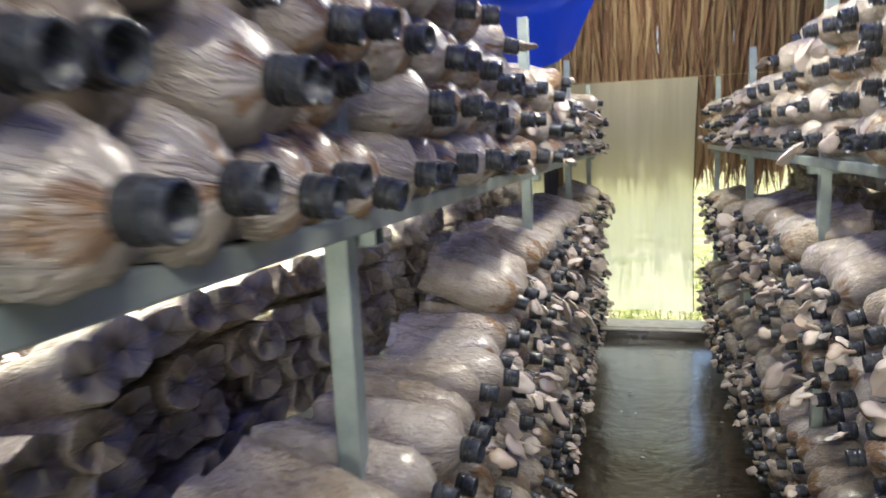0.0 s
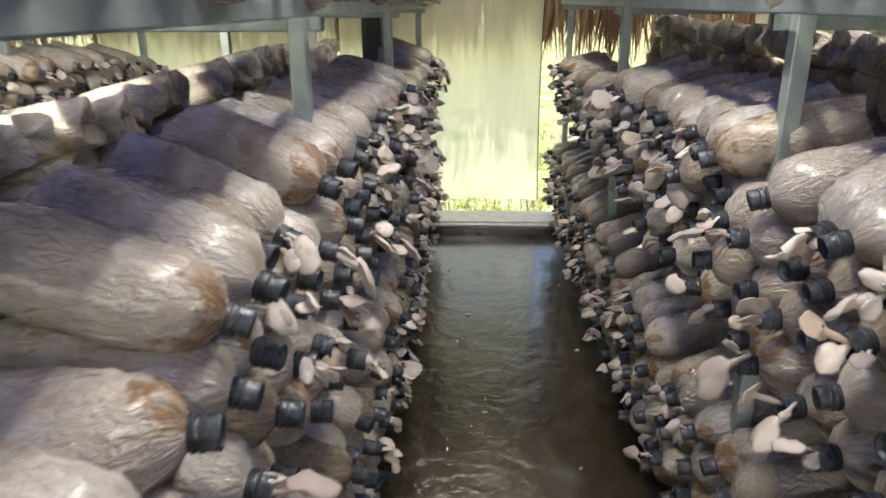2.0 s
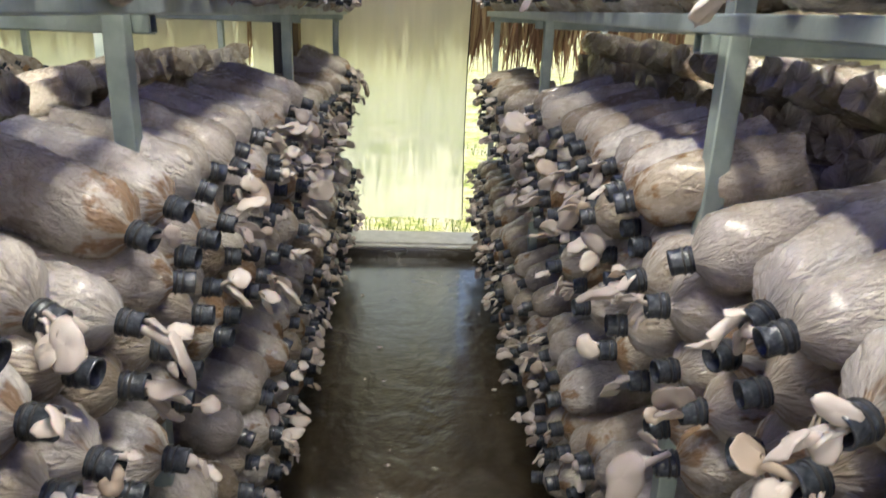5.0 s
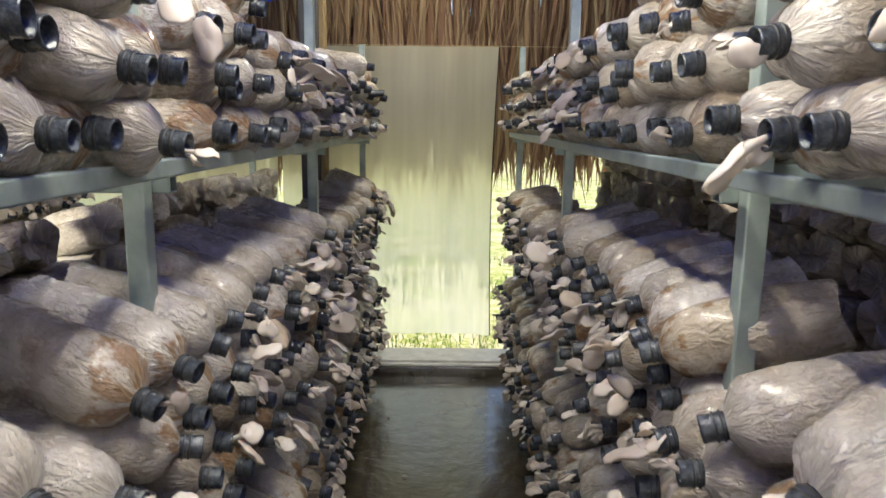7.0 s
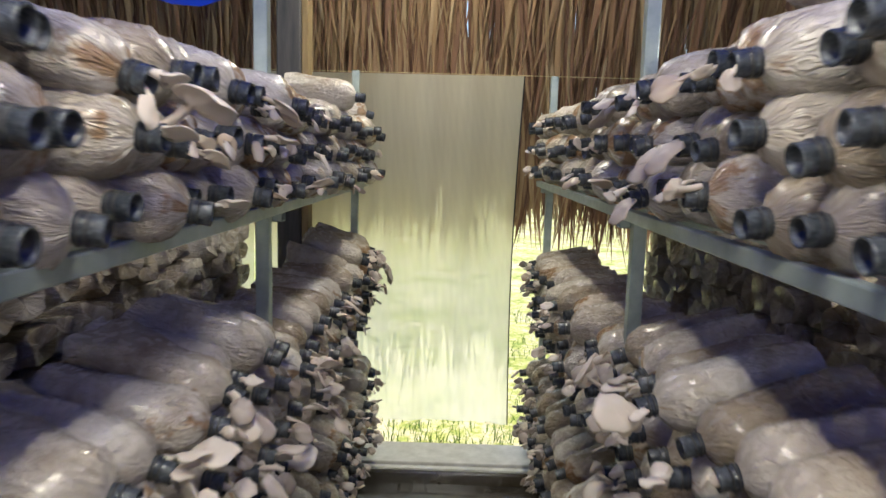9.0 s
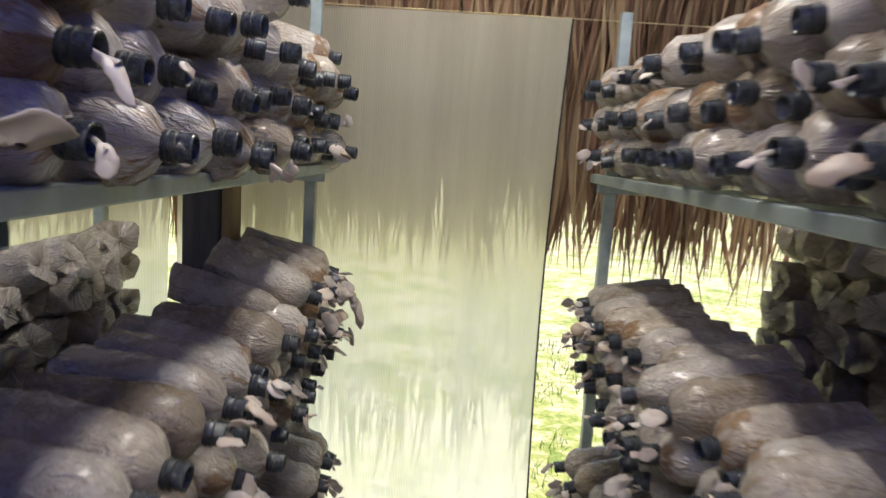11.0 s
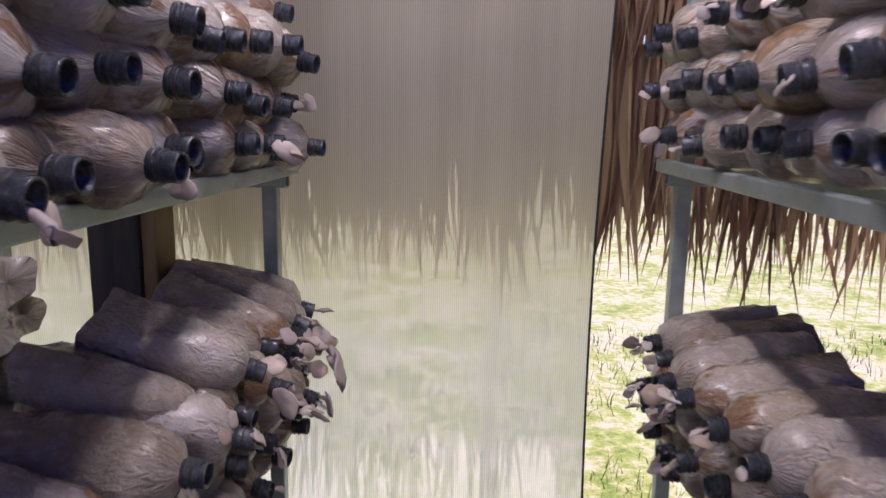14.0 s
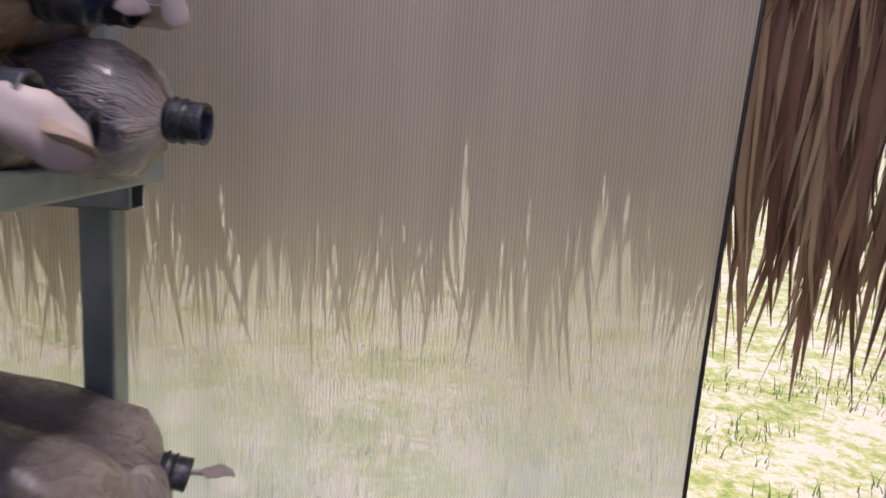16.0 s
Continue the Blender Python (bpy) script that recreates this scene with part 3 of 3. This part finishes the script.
# ---- grow bags ----
def stack(face, sgn, tier, y0, y1, posts, fine, rows, grow, seed, things=(), where="", short=()):
    """Bags lying in staggered rows with their necks at x = face, pointing along sgn * x."""
    g = np.random.default_rng(seed)
    bags, rings, bands, caps = Heap(), Heap(), Heap(), Heap()
    z0 = (TIERS_E if face > 0 else TIERS)[tier]
    clear = 0.068 if tier == 2 else 0.040
    rise = (0.086 if face < 0 else 0.0925) if tier == 2 else 0.0985
    for row in range(rows):
        y = y0 + 0.05 + (0.056 if row % 2 else 0) + g.uniform(0, 0.02)
        while y < y1 - 0.045:
            top = row == rows - 1
            for p in posts:
                if abs(y - p) < clear:
                    y = p + clear + 0.002
            if y > y1:
                break
            skip = (top and any(a < y < b for a, b in short) and g.random() < (0.9 if tier == 2 else 1.0)) or (top and g.random() < 0.08)
            if not skip:
                tilt = g.normal(5, 3) + (7 if top and tier < 2 else 0) + (row * (1.5 if tier < 2 else 0.6))
                yaw = g.normal(0, 6.0 + (3 if top else 0))
                x = face + sgn * g.normal(0, 0.017)
                zc = z0 + (0.061 if tier < 2 else 0.054) + row * rise + g.normal(0, 0.004) + (g.uniform(-0.004, 0.012) if top else 0)
                if tier == 1 and face < 0 and top and y > 4.8:
                    zc -= 0.045
                if tier == 2:
                    zc += (SLOPE_E if face > 0 else SLOPE_W) * (5.6 - y)
                # the bag lies about its middle, its neck a little lower than its foot
                m = pose(x - sgn * 0.12, y, zc + 0.006, 0, 0, (0 if sgn > 0 else 180) + yaw) @ pose(0, 0, 0, 0, tilt, 0) @ pose(0.12, 0, 0, 0, 0, 0) @ pose(0, 0, 0, g.choice([0.0, 180.0]) + g.normal(0, 14), 0, 0)
                sc = g.uniform(0.94, 1.06)
                m = m @ Matrix.Diagonal((g.uniform(0.93, 1.05), sc, sc, 1))
                r = g.random()
                density = grow(y, row)
                caps_here = []
                if g.random() < density:
                    # mushrooms stand upright whatever way the bag has rolled
                    base = m.translation
                    for q in range(g.choice([1, 2, 3, 3, 4, 5] if tier < 2 else [1, 1, 2, 3])):
                        caps_here.append((int(g.integers(len(CAPS))), Matrix.Translation(base) @ pose(0, 0, 0, 0, 0, (0 if sgn > 0 else 180) + yaw + g.normal(0, 14)) @ pose(0.012, g.normal(0, 0.006), g.normal(0, 0.006), g.normal(0, 35), tilt + g.normal(5, 14), 0) @ Matrix.Scale(g.uniform(0.45, 0.8) if y > 4.2 or tier == 0 else 0.5 + 0.7 * g.random() ** 2, 4)))
                single = fine and any(a <= y <= b for a, b in things)
                if single:
                    kind = "brown-stained" if r > 0.8 else ("pale" if r < 0.5 else "tan")
                    ob = new("grow_bag", BAG_MESH[int(g.integers(len(BAG_MESH)))])
                    ob.matrix_world = m
                    words = f"{kind} crinkled plastic grow bag on {where} shelf"
                    if caps_here:
                        words += " with mushrooms"
                    tagged(ob, words, "grow bag", "grow bags in the racks")
                    rg = new("neck_ring", RING_MESH)
                    rg.parent = ob
                    bd = new("rubber_band", BAND_MESH)
                    bd.parent = rg
                    inv = m.inverted()
                    for q, cm in caps_here:
                        c = new("mushroom", CAP_MESH[q])
                        c.parent = ob
                        c.matrix_local = inv @ cm
                else:
                    shapes = FINE if fine else ROUGH
                    bags.add(shapes[int(g.integers(len(shapes)))], m, r)
                    if fine or sgn * face < 5:
                        rings.add(RING_SHAPE, m, r)
                    if fine:
                        bands.add(BAND_SHAPE, m, r)
                    for q, cm in caps_here:
                        caps.add(CAPS[q], cm, g.random())
            y += 0.113 + g.uniform(-0.004, 0.006)
    root = new("grow_bags", bags.make("grow_bags", BAG))
    tagged(root, f"many crinkled tan plastic grow bags stacked on the {where} shelf", "grow bags", kind="stuff")
    for heap, name, mat in ((rings, "neck_rings", RING), (bands, "rubber_bands", BAND), (caps, "mushrooms", SHROOM)):
        me = heap.make(name, mat)
        if me:
            tagged(new(name, me), kind="stuff").parent = root


def grow_low(y, row):
    return 0.40 if y < 2.6 else 0.72


def grow_top(y, row):
    return 0.0 if y < 1.6 else (0.30 if y < 3.0 else (0.52 if y < 4.3 else 0.26))


def grow_none(y, row):
    return 0.0


NAMES = ("bottom", "middle", "upper")
NEAR = ((1.70, 2.80), (4.95, 5.7))
for tier in range(3):
    gr = grow_top if tier == 2 else grow_low
    stack(-0.300, 1, tier, -0.4, 5.56, POSTS_L, True, ROWS_UP, gr, 20 + tier, NEAR, NAMES[tier], ((-0.5, 1.62), (3.75, 4.92)) if tier == 1 else ((1.3, 5.6),) if tier == 2 else ())
    stack(0.445, -1, tier, -0.2, 5.58, POSTS_R, True, ROWS_UP, gr, 30 + tier, NEAR, NAMES[tier], ((3.75, 5.70),) if tier == 1 else ((2.4, 5.7),) if tier == 2 else ())
    stack(-1.115, -1, tier, -0.4, 5.46, POSTS_L, False, ROWS_UP, grow_none, 40 + tier, (), NAMES[tier])
    stack(1.215, 1, tier, -0.2, 5.50, POSTS_R, False, ROWS_UP + (1 if tier == 1 else 0), grow_none, 50 + tier, (), NAMES[tier])
    if tier:
        stack(-1.95, 1, tier, 0.6, 5.40, (), False, ROWS_UP, grow_low, 60 + tier, (), NAMES[tier])
        stack(2.10, -1, tier, 0.6, 5.48, (), False, ROWS_UP, grow_low, 70 + tier, (), NAMES[tier])


# ---- grass at the threshold ----
def grass(seed):
    g = np.random.default_rng(seed)
    V, F, R = [], [], []
    n = 0
    for k in range(9000):
        x, y = g.uniform(-2.6, 3.4), 5.66 + 3.5 * g.random() ** 1.6
        if noise.noise((x * 2.2, y * 2.2, 0.3)) < -0.12:
            continue
        h, w, a = g.uniform(0.03, 0.10), g.uniform(0.002, 0.005), g.uniform(0, 6.3)
        bx, by = g.normal(0, 0.03, 2)
        dx, dy = w * np.cos(a), w * np.sin(a)
        for s in (0, 0.5, 1):
            t = 1 - 0.9 * s
            V += [(x - dx * t + bx * s * s, y - dy * t + by * s * s, -0.03 + h * s), (x + dx * t + bx * s * s, y + dy * t + by * s * s, -0.03 + h * s)]
        F += [(n, n + 1, n + 3, n + 2), (n + 2, n + 3, n + 5, n + 4)]
        R += [0.0] * 6
        n += 6
    return tagged(new("grass", mesh_from("grass", V, F, GRASS, None, R)), "short bright green sunlit grass beyond the kerb", "grass", kind="stuff")


grass(5)


# ---- small things ----
def loose_bag(m, label):
    ob = new("grow_bag", BAG_MESH[3])
    ob.matrix_world = m
    tagged(ob, label, "grow bag", "grow bags in the racks")
    rg = new("neck_ring", RING_MESH)
    rg.parent = ob
    bd = new("rubber_band", BAND_MESH)
    bd.parent = rg


loose_bag(pose(0.56, 3.0, 1.845, 0, 0, 172) @ pose(0, 0, 0, 0, 9, 0), "pale grow bag lying loose on top of the stack")
loose_bag(pose(0.60, 3.42, 1.835, 0, 0, 188) @ pose(0, 0, 0, 0, 6, 0), "pale grow bag lying loose on top of the stack")
bm = bmesh.new()
bmesh.ops.create_cone(bm, segments=6, radius1=0.0022, radius2=0.0022, depth=7.07, cap_ends=True, matrix=Matrix.Translation((0.07, 5.925, 1.935)) @ Matrix.Rotation(radians(90), 4, "Y"))
tagged(part("cord", bm, CORD), "thin yellow cord that carries the curtains", "cord")


def litter(seed):
    """Crumbs of mushroom and leaf on the wet floor."""
    g = np.random.default_rng(seed)
    V, F, R = [], [], []
    n = 0
    for k in range(15):
        x, y, a, r = g.uniform(-0.28, 0.46), g.uniform(0.4, 5.2), g.uniform(0, 6.3), g.uniform(0.003, 0.009)
        pts = [(x + r * np.cos(a + q) * f, y + r * np.sin(a + q) * f, z) for z in (0.004, 0.009) for q, f in ((0, 1.4), (1.6, 0.6), (3.1, 1.3), (4.7, 0.7))]
        V += pts
        F += [(n + 4, n + 5, n + 6, n + 7)] + [(n + i, n + (i + 1) % 4, n + 4 + (i + 1) % 4, n + 4 + i) for i in range(4)]
        R += [g.random()] * 8
        n += 8
    return tagged(new("litter", mesh_from("litter", V, F, SHROOM, None, R)), "scattered pale crumbs on the wet floor", "litter", kind="stuff")


litter(9)

drooping = new("mushroom", CAP_MESH[5])
drooping.matrix_world = pose(-0.262, 5.385, 1.052, 0, 26, -6) @ Matrix.Scale(1.5, 4)
tagged(drooping, "large pale mushroom drooping from the end bag", "mushroom")
